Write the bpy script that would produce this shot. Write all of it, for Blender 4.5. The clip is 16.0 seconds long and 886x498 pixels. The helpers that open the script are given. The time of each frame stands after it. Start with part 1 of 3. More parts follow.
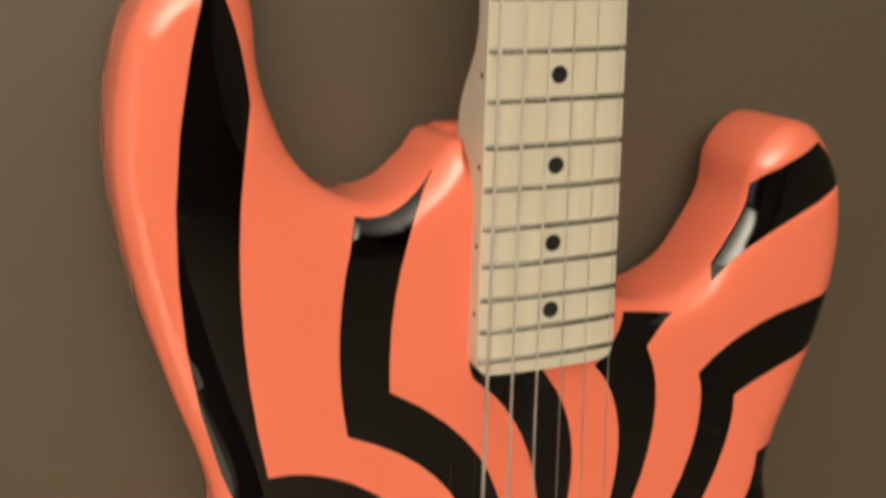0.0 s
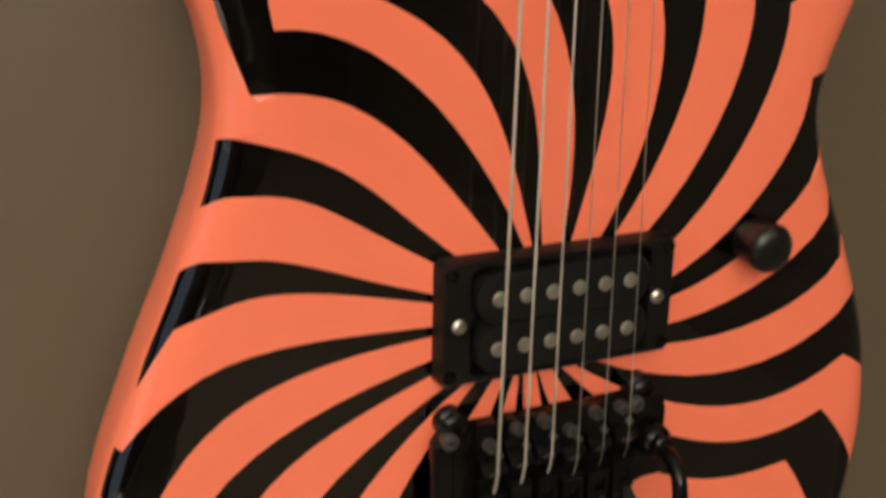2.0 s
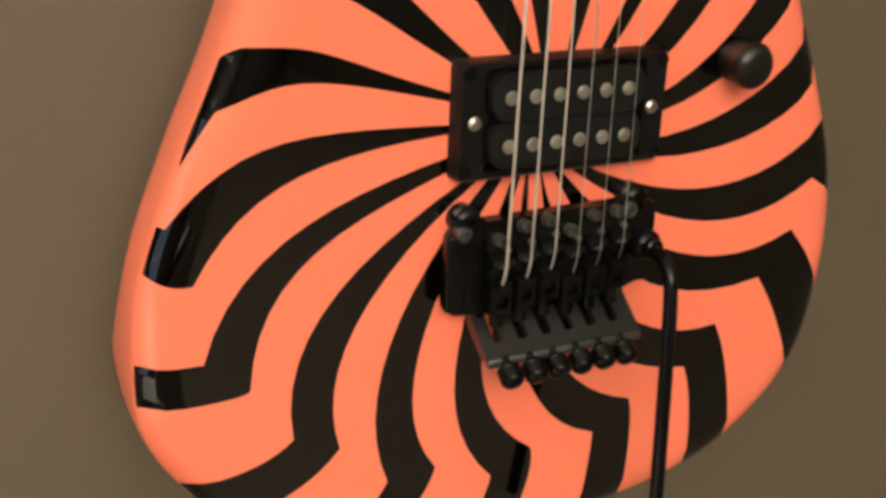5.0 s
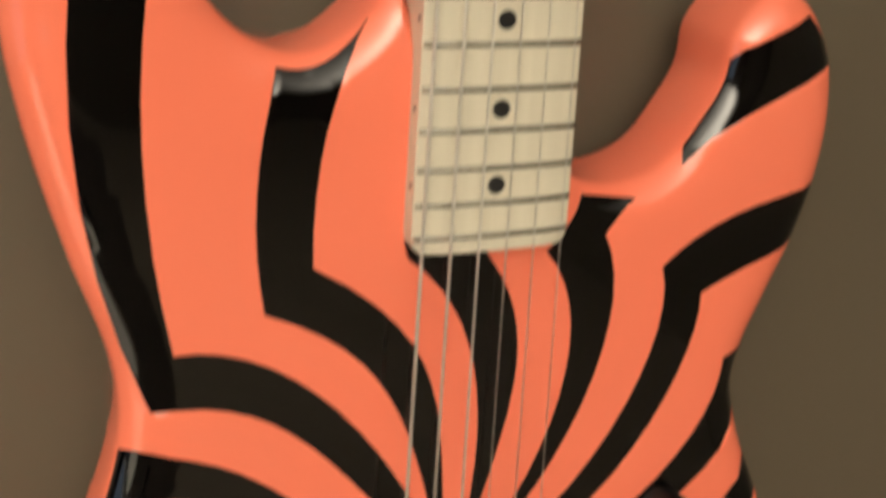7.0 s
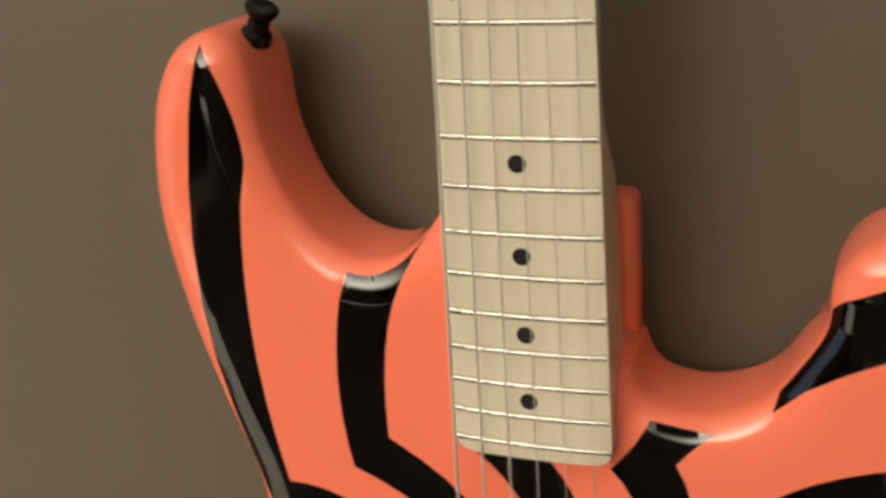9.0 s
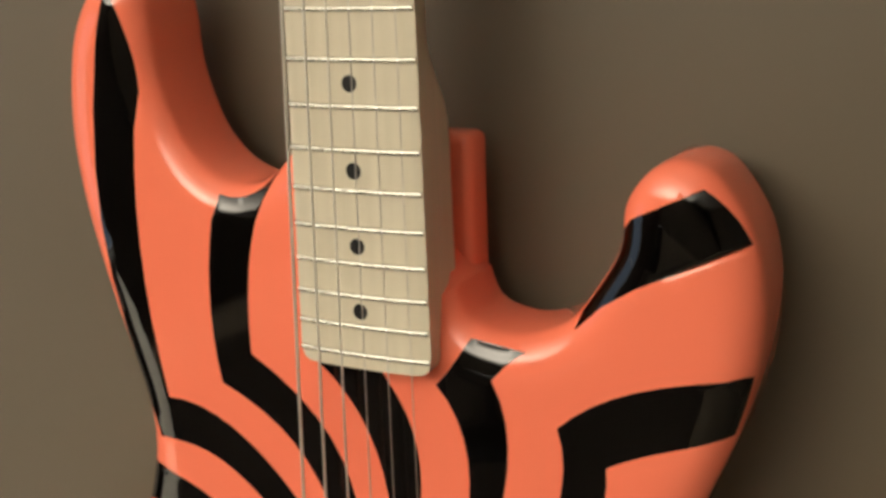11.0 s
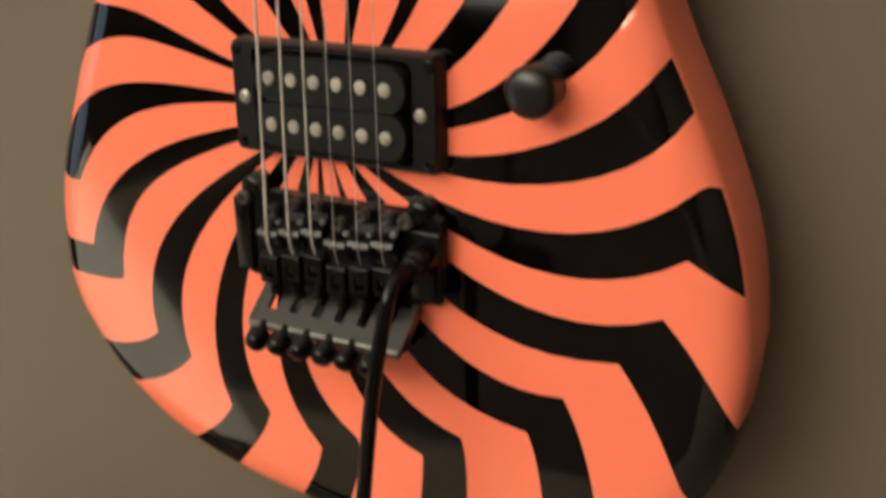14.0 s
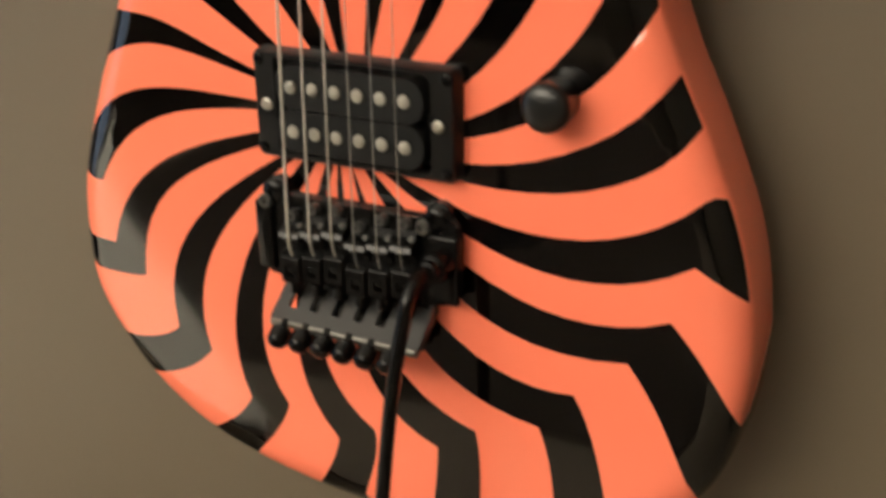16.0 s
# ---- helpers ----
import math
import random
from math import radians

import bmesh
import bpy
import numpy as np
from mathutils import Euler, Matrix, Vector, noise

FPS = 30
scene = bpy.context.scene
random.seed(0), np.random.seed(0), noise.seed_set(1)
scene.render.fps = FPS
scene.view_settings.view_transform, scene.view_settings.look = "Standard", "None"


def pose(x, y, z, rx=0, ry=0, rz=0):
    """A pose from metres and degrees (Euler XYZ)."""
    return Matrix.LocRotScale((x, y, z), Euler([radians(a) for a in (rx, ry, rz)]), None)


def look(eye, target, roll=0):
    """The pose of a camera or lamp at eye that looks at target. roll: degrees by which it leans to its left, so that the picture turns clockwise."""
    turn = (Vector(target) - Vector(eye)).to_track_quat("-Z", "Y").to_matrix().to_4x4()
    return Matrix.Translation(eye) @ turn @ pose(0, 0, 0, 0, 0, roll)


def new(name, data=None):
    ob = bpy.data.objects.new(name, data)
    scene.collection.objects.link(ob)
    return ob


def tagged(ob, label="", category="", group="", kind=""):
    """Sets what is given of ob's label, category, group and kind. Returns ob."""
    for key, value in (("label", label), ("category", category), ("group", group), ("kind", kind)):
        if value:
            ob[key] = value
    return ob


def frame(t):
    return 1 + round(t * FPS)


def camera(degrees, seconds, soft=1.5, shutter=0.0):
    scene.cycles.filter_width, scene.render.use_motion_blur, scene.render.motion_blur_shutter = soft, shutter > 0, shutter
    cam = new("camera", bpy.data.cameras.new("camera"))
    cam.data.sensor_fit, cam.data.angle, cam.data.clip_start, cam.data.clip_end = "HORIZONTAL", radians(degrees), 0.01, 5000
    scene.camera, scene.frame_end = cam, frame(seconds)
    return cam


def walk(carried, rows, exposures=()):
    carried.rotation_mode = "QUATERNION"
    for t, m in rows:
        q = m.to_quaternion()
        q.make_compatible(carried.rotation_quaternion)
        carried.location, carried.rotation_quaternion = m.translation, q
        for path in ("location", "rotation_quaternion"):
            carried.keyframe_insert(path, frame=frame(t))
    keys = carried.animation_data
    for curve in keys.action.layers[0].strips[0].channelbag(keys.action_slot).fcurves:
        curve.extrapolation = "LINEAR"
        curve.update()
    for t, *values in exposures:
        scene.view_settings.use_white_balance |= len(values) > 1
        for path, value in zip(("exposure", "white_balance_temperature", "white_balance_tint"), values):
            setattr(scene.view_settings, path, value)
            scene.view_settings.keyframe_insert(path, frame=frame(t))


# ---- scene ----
cam = camera(41.2, 16.0, soft=3.3, shutter=0.5)
PATH = [
    (0, (-0.19, -0.353, 1.533), (0.572, 1.411, 0.977), 1.0),
    (0.5, (-0.193, -0.348, 1.5), (0.601, 1.392, 0.914), 1.3),
    (1, (-0.195, -0.35, 1.461), (0.611, 1.384, 0.873), 2.0),
    (1.5, (-0.198, -0.338, 1.428), (0.616, 1.389, 0.832), 1.3),
    (2, (-0.198, -0.336, 1.4), (0.589, 1.384, 0.75), 1.2),
    (2.5, (-0.197, -0.338, 1.373), (0.582, 1.381, 0.71), 1.0),
    (3, (-0.205, -0.338, 1.35), (0.579, 1.372, 0.669), 1.3),
    (3.2, (-0.206, -0.336, 1.345), (0.574, 1.363, 0.633), 1.5),
    (5.5, (-0.251, -0.368, 1.371), (0.656, 1.263, 0.653), 2.7),
    (6, (-0.238, -0.367, 1.414), (0.648, 1.274, 0.692), 2.5),
    (6.5, (-0.21, -0.341, 1.468), (0.609, 1.324, 0.723), 2.8),
    (7, (-0.154, -0.33, 1.505), (0.584, 1.399, 0.823), 3.3),
    (7.5, (-0.111, -0.336, 1.562), (0.333, 1.488, 0.872), 2.7),
    (8, (-0.003, -0.345, 1.586), (-0.162, 1.506, 0.844), 0.5),
    (8.2, (0.023, -0.337, 1.59), (-0.31, 1.483, 0.831), -1.4),
    (10.3, (0.181, -0.36, 1.572), (-0.687, 1.363, 1.047), -2.4),
    (10.5, (0.185, -0.366, 1.546), (-0.683, 1.386, 1.123), -0.9),
    (11, (0.211, -0.357, 1.528), (-0.664, 1.367, 1.017), -2.1),
    (11.5, (0.208, -0.362, 1.509), (-0.693, 1.346, 0.986), -2.1),
    (12, (0.209, -0.367, 1.471), (-0.665, 1.353, 0.945), -2.4),
    (12.5, (0.216, -0.36, 1.453), (-0.671, 1.321, 0.829), -2.7),
    (13, (0.222, -0.362, 1.423), (-0.681, 1.305, 0.787), -2.1),
    (13.5, (0.234, -0.362, 1.386), (-0.669, 1.286, 0.704), -1.8),
    (14, (0.243, -0.37, 1.354), (-0.65, 1.273, 0.644), -1.1),
    (14.5, (0.254, -0.379, 1.332), (-0.627, 1.258, 0.592), -0.4),
    (15, (0.257, -0.381, 1.318), (-0.62, 1.259, 0.583), 0.1),
    (15.5, (0.257, -0.374, 1.341), (-0.632, 1.25, 0.584), -1.4),
    (16, (0.24, -0.384, 1.376), (-0.63, 1.244, 0.606), -1.0),
]
walk(cam, [(t, look(eye, target, roll)) for t, eye, target, roll in PATH],
     [(0, -0.48), (0.5, -0.68), (1.5, -0.69), (2.5, -0.36), (3, -0.26), (5.5, -0.13), (6, -0.13), (6.5, -0.22), (7, -0.42), (7.5, -0.42), (8.2, -0.54), (10.5, -0.4), (11.5, -0.6), (12.5, -0.62), (13.5, -0.36), (14.5, -0.14), (16, -0.12)])

Z0 = 1.2        # height of the string saddles
WALL_Y = 0.056  # face of the wall behind the guitar


# ---- world and light ----
world = bpy.data.worlds.new("world")
scene.world = world
world.use_nodes = True
world.node_tree.nodes["Background"].inputs[0].default_value = (0.30, 0.48, 0.80, 1)
world.node_tree.nodes["Background"].inputs[1].default_value = 0.45

# an unseen uplighter, added as main light, washes the ceiling, which lights the room
LAMP_AT = (-1.2, -2.7, 0.70)
uplight = bpy.data.lights.new("uplight", "AREA")
uplight.shape, uplight.size, uplight.energy, uplight.color = "DISK", 0.24, 735, (1.0, 0.92, 0.80)
uplight_ob = new("uplight", uplight)
uplight_ob.matrix_world = look(LAMP_AT, (LAMP_AT[0], LAMP_AT[1] + 0.004, 2.5))

# evening sky light through the window in the west wall
WIN_Y, WIN_Z = (-1.95, -0.50), (0.45, 2.05)
sky = bpy.data.lights.new("window_light", "AREA")
sky.shape, sky.size, sky.size_y, sky.energy, sky.color = "RECTANGLE", 1.34, 1.48, 4.5, (0.80, 0.90, 1.0)
sky_at = (-2.90, sum(WIN_Y) / 2, sum(WIN_Z) / 2)
new("window_light", sky).matrix_world = look(sky_at, (sky_at[0] + 1, sky_at[1], sky_at[2]))


# ---- materials ----
def material(name, colour, rough=0.5, metal=0.0, coat=0.0, vary=0.06, scale=40.0, bump=0.0, bump_scale=300.0, rough_vary=0.0, spec=0.5):
    m = bpy.data.materials.new(name)
    m.use_nodes = True
    nt = m.node_tree
    bsdf = nt.nodes["Principled BSDF"]
    bsdf.inputs["Roughness"].default_value = rough
    bsdf.inputs["Metallic"].default_value = metal
    bsdf.inputs["Coat Weight"].default_value = coat
    bsdf.inputs["Coat Roughness"].default_value = 0.04
    bsdf.inputs["Specular IOR Level"].default_value = spec
    tc = nt.nodes.new("ShaderNodeTexCoord")
    n1 = nt.nodes.new("ShaderNodeTexNoise")
    n1.inputs["Scale"].default_value, n1.inputs["Detail"].default_value = scale, 6
    nt.links.new(tc.outputs["Object"], n1.inputs["Vector"])
    ramp = nt.nodes.new("ShaderNodeMapRange")
    ramp.inputs[3].default_value, ramp.inputs[4].default_value = 1 - vary, 1 + vary
    nt.links.new(n1.outputs[0], ramp.inputs[0])
    mul = nt.nodes.new("ShaderNodeVectorMath")
    mul.operation = "SCALE"
    mul.inputs[0].default_value = colour
    nt.links.new(ramp.outputs[0], mul.inputs["Scale"])
    nt.links.new(mul.outputs[0], bsdf.inputs["Base Color"])
    if rough_vary:
        r2 = nt.nodes.new("ShaderNodeMapRange")
        r2.inputs[3].default_value, r2.inputs[4].default_value = rough - rough_vary, rough + rough_vary
        nt.links.new(n1.outputs[0], r2.inputs[0])
        nt.links.new(r2.outputs[0], bsdf.inputs["Roughness"])
    if bump:
        n2 = nt.nodes.new("ShaderNodeTexNoise")
        n2.inputs["Scale"].default_value, n2.inputs["Detail"].default_value = bump_scale, 4
        nt.links.new(tc.outputs["Object"], n2.inputs["Vector"])
        b = nt.nodes.new("ShaderNodeBump")
        b.inputs["Strength"].default_value, b.inputs["Distance"].default_value = bump, 0.002
        nt.links.new(n2.outputs[0], b.inputs["Height"])
        nt.links.new(b.outputs[0], bsdf.inputs["Normal"])
    return m


def maple_material():
    m = material("maple", (0.66, 0.50, 0.29), rough=0.32, vary=0.0, coat=0.25)
    nt = m.node_tree
    bsdf = nt.nodes["Principled BSDF"]
    tc = nt.nodes.new("ShaderNodeTexCoord")
    mp = nt.nodes.new("ShaderNodeMapping")
    mp.inputs["Scale"].default_value = (260, 260, 9)
    nt.links.new(tc.outputs["Object"], mp.inputs[0])
    grain = nt.nodes.new("ShaderNodeTexNoise")
    grain.inputs["Scale"].default_value, grain.inputs["Detail"].default_value = 1.0, 5
    nt.links.new(mp.outputs[0], grain.inputs["Vector"])
    mix = nt.nodes.new("ShaderNodeMix")
    mix.data_type = "RGBA"
    mix.inputs[6].default_value, mix.inputs[7].default_value = (0.58, 0.53, 0.405, 1), (0.72, 0.665, 0.525, 1)
    nt.links.new(grain.outputs[0], mix.inputs[0])
    nt.links.new(mix.outputs[2], bsdf.inputs["Base Color"])
    return m


ORANGE = material("orange_lacquer", (0.90, 0.208, 0.120), rough=0.09, vary=0.03, scale=9, coat=0.0, spec=0.62, rough_vary=0.015)
BLACK_PAINT = material("black_lacquer", (0.0007, 0.0006, 0.00055), rough=0.055, vary=0.2, scale=12, spec=0.64, rough_vary=0.015)
MAPLE = maple_material()
FRET = material("nickel_fret", (0.56, 0.56, 0.50), rough=0.24, metal=1.0, vary=0.15, scale=300)
CHROME = material("nickel_steel", (0.56, 0.54, 0.48), rough=0.34, metal=1.0, vary=0.2, scale=500)
STRING_WOUND = material("wound_string", (0.70, 0.675, 0.60), rough=0.5, metal=0.85, vary=0.15, scale=900)
STRING_PLAIN = material("plain_string", (0.60, 0.58, 0.53), rough=0.42, metal=1.0)
BLACK_PLASTIC = material("black_plastic", (0.0042, 0.0043, 0.0042), rough=0.36, vary=0.25, scale=60, bump=0.05, bump_scale=900, spec=0.30)
KNOB_PLASTIC = material("glossy_black_plastic", (0.0045, 0.0047, 0.0046), rough=0.32, vary=0.25, scale=80, rough_vary=0.08, spec=0.45)
BOBBIN = material("satin_black_bobbin", (0.0052, 0.0056, 0.0056), rough=0.45, vary=0.25, scale=70, spec=0.29)
WORN_STEEL = material("worn_steel", (0.11, 0.107, 0.10), rough=0.3, metal=1.0, vary=0.3, scale=400)
BLACK_METAL = material("black_plated_steel", (0.0036, 0.0035, 0.0034), rough=0.20, vary=0.3, scale=150, rough_vary=0.08, spec=0.21)
PLATE_METAL = material("worn_grey_plate", (0.010, 0.010, 0.0095), rough=0.36, vary=0.35, scale=120, spec=0.6, rough_vary=0.06)
# brighter than the plate, so that the lip shows a glint
LIP_METAL = material("bright_lip_glint", (0.16, 0.155, 0.14), rough=0.34, metal=0.9, vary=0.4, scale=200, rough_vary=0.08)
POLE_STEEL = material("tarnished_steel", (0.47, 0.455, 0.40), rough=0.46, metal=1.0, vary=0.3, scale=300, rough_vary=0.08)
RING_STEEL = material("worn_dark_screw", (0.12, 0.118, 0.11), rough=0.34, metal=0.8, vary=0.4, scale=500, spec=0.8)
INLAY = material("black_dot", (0.012, 0.012, 0.012), rough=0.35)
WALL_PAINT = material("beige_wall_paint", (0.106, 0.083, 0.054), rough=0.52, spec=0.7, vary=0.05, scale=3.0, bump=0.03, bump_scale=260)
ROOM_PAINT = material("beige_room_paint", (0.09, 0.074, 0.055), rough=0.6, vary=0.04, scale=2.5, bump=0.1, bump_scale=240)
# unseen west wall: dark colour keeps reflections in the black lacquer dim
DARK_MIRRORED = material("dark_mirrored_wall", (0.024, 0.019, 0.015), rough=0.6, vary=0.05, scale=2.5, bump=0.1, bump_scale=240)
# unseen east wall: paler, to brighten the lacquer's reflections from the left
EAST_PAINT = material("pale_mirrored_wall", (0.14, 0.117, 0.088), rough=0.6, vary=0.04, scale=2.5, bump=0.1, bump_scale=240)
CEILING_PAINT = material("white_ceiling_paint", (0.75, 0.72, 0.66), rough=0.8, vary=0.03, scale=3, bump=0.15, bump_scale=150)
CARPET = material("fawn_carpet", (0.18, 0.15, 0.115), rough=0.95, vary=0.3, scale=90, bump=0.6, bump_scale=400)


# for the added rug that dims the floor mirrored in the lacquer
DARK_RUG = material("dark_mirrored_floor", (0.03, 0.022, 0.016), rough=0.95, vary=0.3, scale=60, bump=0.6, bump_scale=300)
WHITE_PAINT = material("white_gloss_paint", (0.78, 0.77, 0.74), rough=0.3, vary=0.03)
WHITE_CLOTH = material("white_cotton", (0.86, 0.85, 0.78), rough=0.9, vary=0.05, scale=25, bump=0.3, bump_scale=90)
DARK_WOOD = material("dark_stained_wood", (0.07, 0.04, 0.024), rough=0.45, vary=0.3, scale=30)


# ---- mesh helpers ----
def mesh_object(name, bm, mats, smooth=True, angle=35):
    bmesh.ops.recalc_face_normals(bm, faces=bm.faces)
    me = bpy.data.meshes.new(name)
    bm.to_mesh(me)
    bm.free()
    for m in mats if isinstance(mats, (list, tuple)) else [mats]:
        me.materials.append(m)
    if smooth:
        me.shade_smooth()
        me.set_sharp_from_angle(angle=radians(angle))
    return new(name, me)


def part(name, bm, mat, parent, label="", smooth=True, angle=35):
    ob = mesh_object(name, bm, mat, smooth, angle)
    ob.parent = parent
    ob.matrix_parent_inverse = parent.matrix_world.inverted()
    if label:
        ob["label"] = label
    return ob


def G(x, y, z):
    """From millimetres on the guitar (x across, y into the wall, z up from the saddles) to the world."""
    return Vector((x * 0.001, y * 0.001, Z0 + z * 0.001))


def box(bm, lo, hi, bevel=0.0, seg=2):
    r = bmesh.ops.create_cube(bm, size=1)
    vs = r["verts"]
    a, b = G(*lo), G(*hi)
    for v in vs:
        v.co = Vector(((a[i] + b[i]) / 2 + v.co[i] * (b[i] - a[i]) for i in range(3)))
    if bevel:
        edges = list({e for v in vs for e in v.link_edges})
        bmesh.ops.bevel(bm, geom=edges, offset=bevel * 0.001, segments=seg, profile=0.5, affect="EDGES")


def lathe(bm, base, axis, profile, seg=24):
    """A turned piece: profile rows (along, radius) in mm, along axis from base (mm on the guitar)."""
    axis = Vector(axis).normalized()
    u = axis.orthogonal().normalized()
    w = axis.cross(u)
    rings = []
    for h, r in profile:
        c = G(*base) + axis * h * 0.001
        if r <= 0:
            rings.append([bm.verts.new(c)])
        else:
            rings.append([bm.verts.new(c + (u * math.cos(2 * math.pi * k / seg) + w * math.sin(2 * math.pi * k / seg)) * r * 0.001) for k in range(seg)])
    for a, b in zip(rings, rings[1:]):
        for k in range(seg):
            j = (k + 1) % seg
            if len(a) == 1 and len(b) == 1:
                continue
            if len(a) == 1:
                bm.faces.new((a[0], b[k], b[j]))
            elif len(b) == 1:
                bm.faces.new((a[k], a[j], b[0]))
            else:
                bm.faces.new((a[k], a[j], b[j], b[k]))


def tube(bm, pts, r, seg=10, caps=True):
    """A round bar through the points (mm on the guitar)."""
    P = [G(*p) for p in pts]
    radii = r if isinstance(r, (list, tuple)) else [r] * len(P)
    rings, up = [], None
    for i, p in enumerate(P):
        d = (P[min(i + 1, len(P) - 1)] - P[max(i - 1, 0)]).normalized()
        up = d.orthogonal().normalized() if up is None else (up - d * up.dot(d)).normalized()
        w = d.cross(up)
        rings.append([bm.verts.new(p + (up * math.cos(2 * math.pi * k / seg) + w * math.sin(2 * math.pi * k / seg)) * radii[i] * 0.001) for k in range(seg)])
    for a, b in zip(rings, rings[1:]):
        for k in range(seg):
            bm.faces.new((a[k], a[(k + 1) % seg], b[(k + 1) % seg], b[k]))
    if caps:
        bm.faces.new(rings[0][::-1])
        bm.faces.new(rings[-1])


def extrude_profile(bm, pts, x0, x1):
    """A prism: pts are (z, y) in mm, swept along x."""
    a = [bm.verts.new(G(x0, y, z)) for z, y in pts]
    b = [bm.verts.new(G(x1, y, z)) for z, y in pts]
    n = len(pts)
    for i in range(n):
        bm.faces.new((a[i], a[(i + 1) % n], b[(i + 1) % n], b[i]))
    bm.faces.new(a[::-1])
    bm.faces.new(b)


def rounded_rect(cx, cz, w, h, r, seg=5):
    out = []
    for sx, sz, a0 in ((1, 1, 0), (-1, 1, 90), (-1, -1, 180), (1, -1, 270)):
        for k in range(seg + 1):
            a = radians(a0 + 90 * k / seg)
            out.append((cx + sx * (w / 2 - r) + r * math.cos(a), cz + sz * (h / 2 - r) + r * math.sin(a)))
    return out


def loft(bm, loops, close_first=False, close_last=False):
    """Joins loops of equal length, each a list of (x, y, z) in mm."""
    rows = [[bm.verts.new(G(*p)) for p in l] for l in loops]
    n = len(rows[0])
    for a, b in zip(rows, rows[1:]):
        for k in range(n):
            bm.faces.new((a[k], a[(k + 1) % n], b[(k + 1) % n], b[k]))
    if close_first:
        bm.faces.new(rows[0][::-1])
    if close_last:
        bm.faces.new(rows[-1])


# ---- the room ----
def slab(name, lo, hi, mat):
    bm = bmesh.new()
    r = bmesh.ops.create_cube(bm, size=1)
    for v in r["verts"]:
        v.co = Vector(((lo[i] + hi[i]) / 2 + v.co[i] * (hi[i] - lo[i]) for i in range(3)))
    return tagged(mesh_object(name, bm, mat, smooth=False), kind="structure")


tagged(slab("wall_north", (-3.0, WALL_Y, -0.1), (2.02, WALL_Y + 0.12, 2.6), WALL_PAINT), "plain beige painted wall behind the hanging guitar", "wall")
tagged(slab("wall_south", (-3.0, -5.62, -0.1), (2.02, -5.5, 2.6), ROOM_PAINT), "plain beige painted wall of the room", "wall")
# the west wall is darkened for what the lacquer mirrors
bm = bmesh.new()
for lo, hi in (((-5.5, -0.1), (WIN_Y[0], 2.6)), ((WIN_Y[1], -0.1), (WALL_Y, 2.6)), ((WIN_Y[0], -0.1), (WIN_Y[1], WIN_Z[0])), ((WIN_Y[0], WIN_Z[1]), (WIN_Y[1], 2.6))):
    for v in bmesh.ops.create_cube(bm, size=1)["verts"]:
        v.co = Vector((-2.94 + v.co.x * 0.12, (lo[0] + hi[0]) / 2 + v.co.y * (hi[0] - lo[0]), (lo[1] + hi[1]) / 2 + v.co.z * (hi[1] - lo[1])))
tagged(mesh_object("wall_west", bm, DARK_MIRRORED, smooth=False), "unseen window wall, darkened to keep the lacquer's reflections black", "wall", kind="structure")
# paler than the south wall to act as a soft reflector
tagged(slab("wall_east", (1.9, -5.5, -0.1), (2.02, WALL_Y, 2.6), EAST_PAINT), "plain beige painted wall of the room", "wall")
tagged(slab("floor", (-2.88, -5.5, -0.1), (1.9, WALL_Y, 0.0), CARPET), "fawn carpeted floor of the room", "floor")
tagged(slab("ceiling", (-2.88, -5.5, 2.5), (1.9, WALL_Y, 2.6), CEILING_PAINT), "plain white painted ceiling", "ceiling")


def bars(name, rows, mat, parent):
    bm = bmesh.new()
    for lo, hi in rows:
        for v in bmesh.ops.create_cube(bm, size=1)["verts"]:
            v.co = Vector(((lo[k] + hi[k]) / 2 + v.co[k] * (hi[k] - lo[k]) for k in range(3)))
    return part(name, bm, mat, parent, smooth=False)


window = new("window_1")
window.location = (-2.94, sum(WIN_Y) / 2, WIN_Z[0])
bpy.context.view_layer.update()
tagged(window, "white framed window with dusk outside", "window", kind="structure")
ya, yb, za, zb = *WIN_Y, *WIN_Z
bars("window_frame", [((-2.96, ya, za), (-2.91, ya + 0.05, zb)), ((-2.96, yb - 0.05, za), (-2.91, yb, zb)), ((-2.96, ya + 0.05, za), (-2.91, yb - 0.05, za + 0.05)),
                      ((-2.96, ya + 0.05, zb - 0.05), (-2.91, yb - 0.05, zb)), ((-2.955, ya + 0.05, (za + zb) / 2 - 0.02), (-2.915, yb - 0.05, (za + zb) / 2 + 0.02))], WHITE_PAINT, window)

# a low white bench that shows in the lacquer
bench = new("bench")
bench.matrix_world = pose(-1.484, -0.905, 0, 0, 0, 36.1)
bpy.context.view_layer.update()
tagged(bench, "wide low bench covered in white cloth on fawn carpet", "bench")


def bench_piece(name, lo, hi, mat, bevel):
    bm = bmesh.new()
    vs = bmesh.ops.create_cube(bm, size=1)["verts"]
    for v in vs:
        v.co = Vector(((lo[k] + hi[k]) / 2 + v.co[k] * (hi[k] - lo[k]) for k in range(3)))
    bmesh.ops.bevel(bm, geom=list(bm.edges), offset=bevel, segments=3, profile=0.5, affect="EDGES")
    bm.transform(bench.matrix_world)
    part(name, bm, mat, bench)


bench_piece("cover", (-0.87, -0.35, 0.48), (0.87, 0.35, 0.60), WHITE_CLOTH, 0.03)
for fx in (-0.80, 0.80):
    for fy in (-0.29, 0.29):
        bench_piece("leg", (fx - 0.03, fy - 0.03, 0.0), (fx + 0.03, fy + 0.03, 0.485), DARK_WOOD, 0.004)


# ---- guitar: body ----
guitar = new("electric_guitar")
guitar.location = (0, 0, Z0)
bpy.context.view_layer.update()
tagged(guitar, "orange and black striped electric guitar hanging on a beige wall", "guitar")

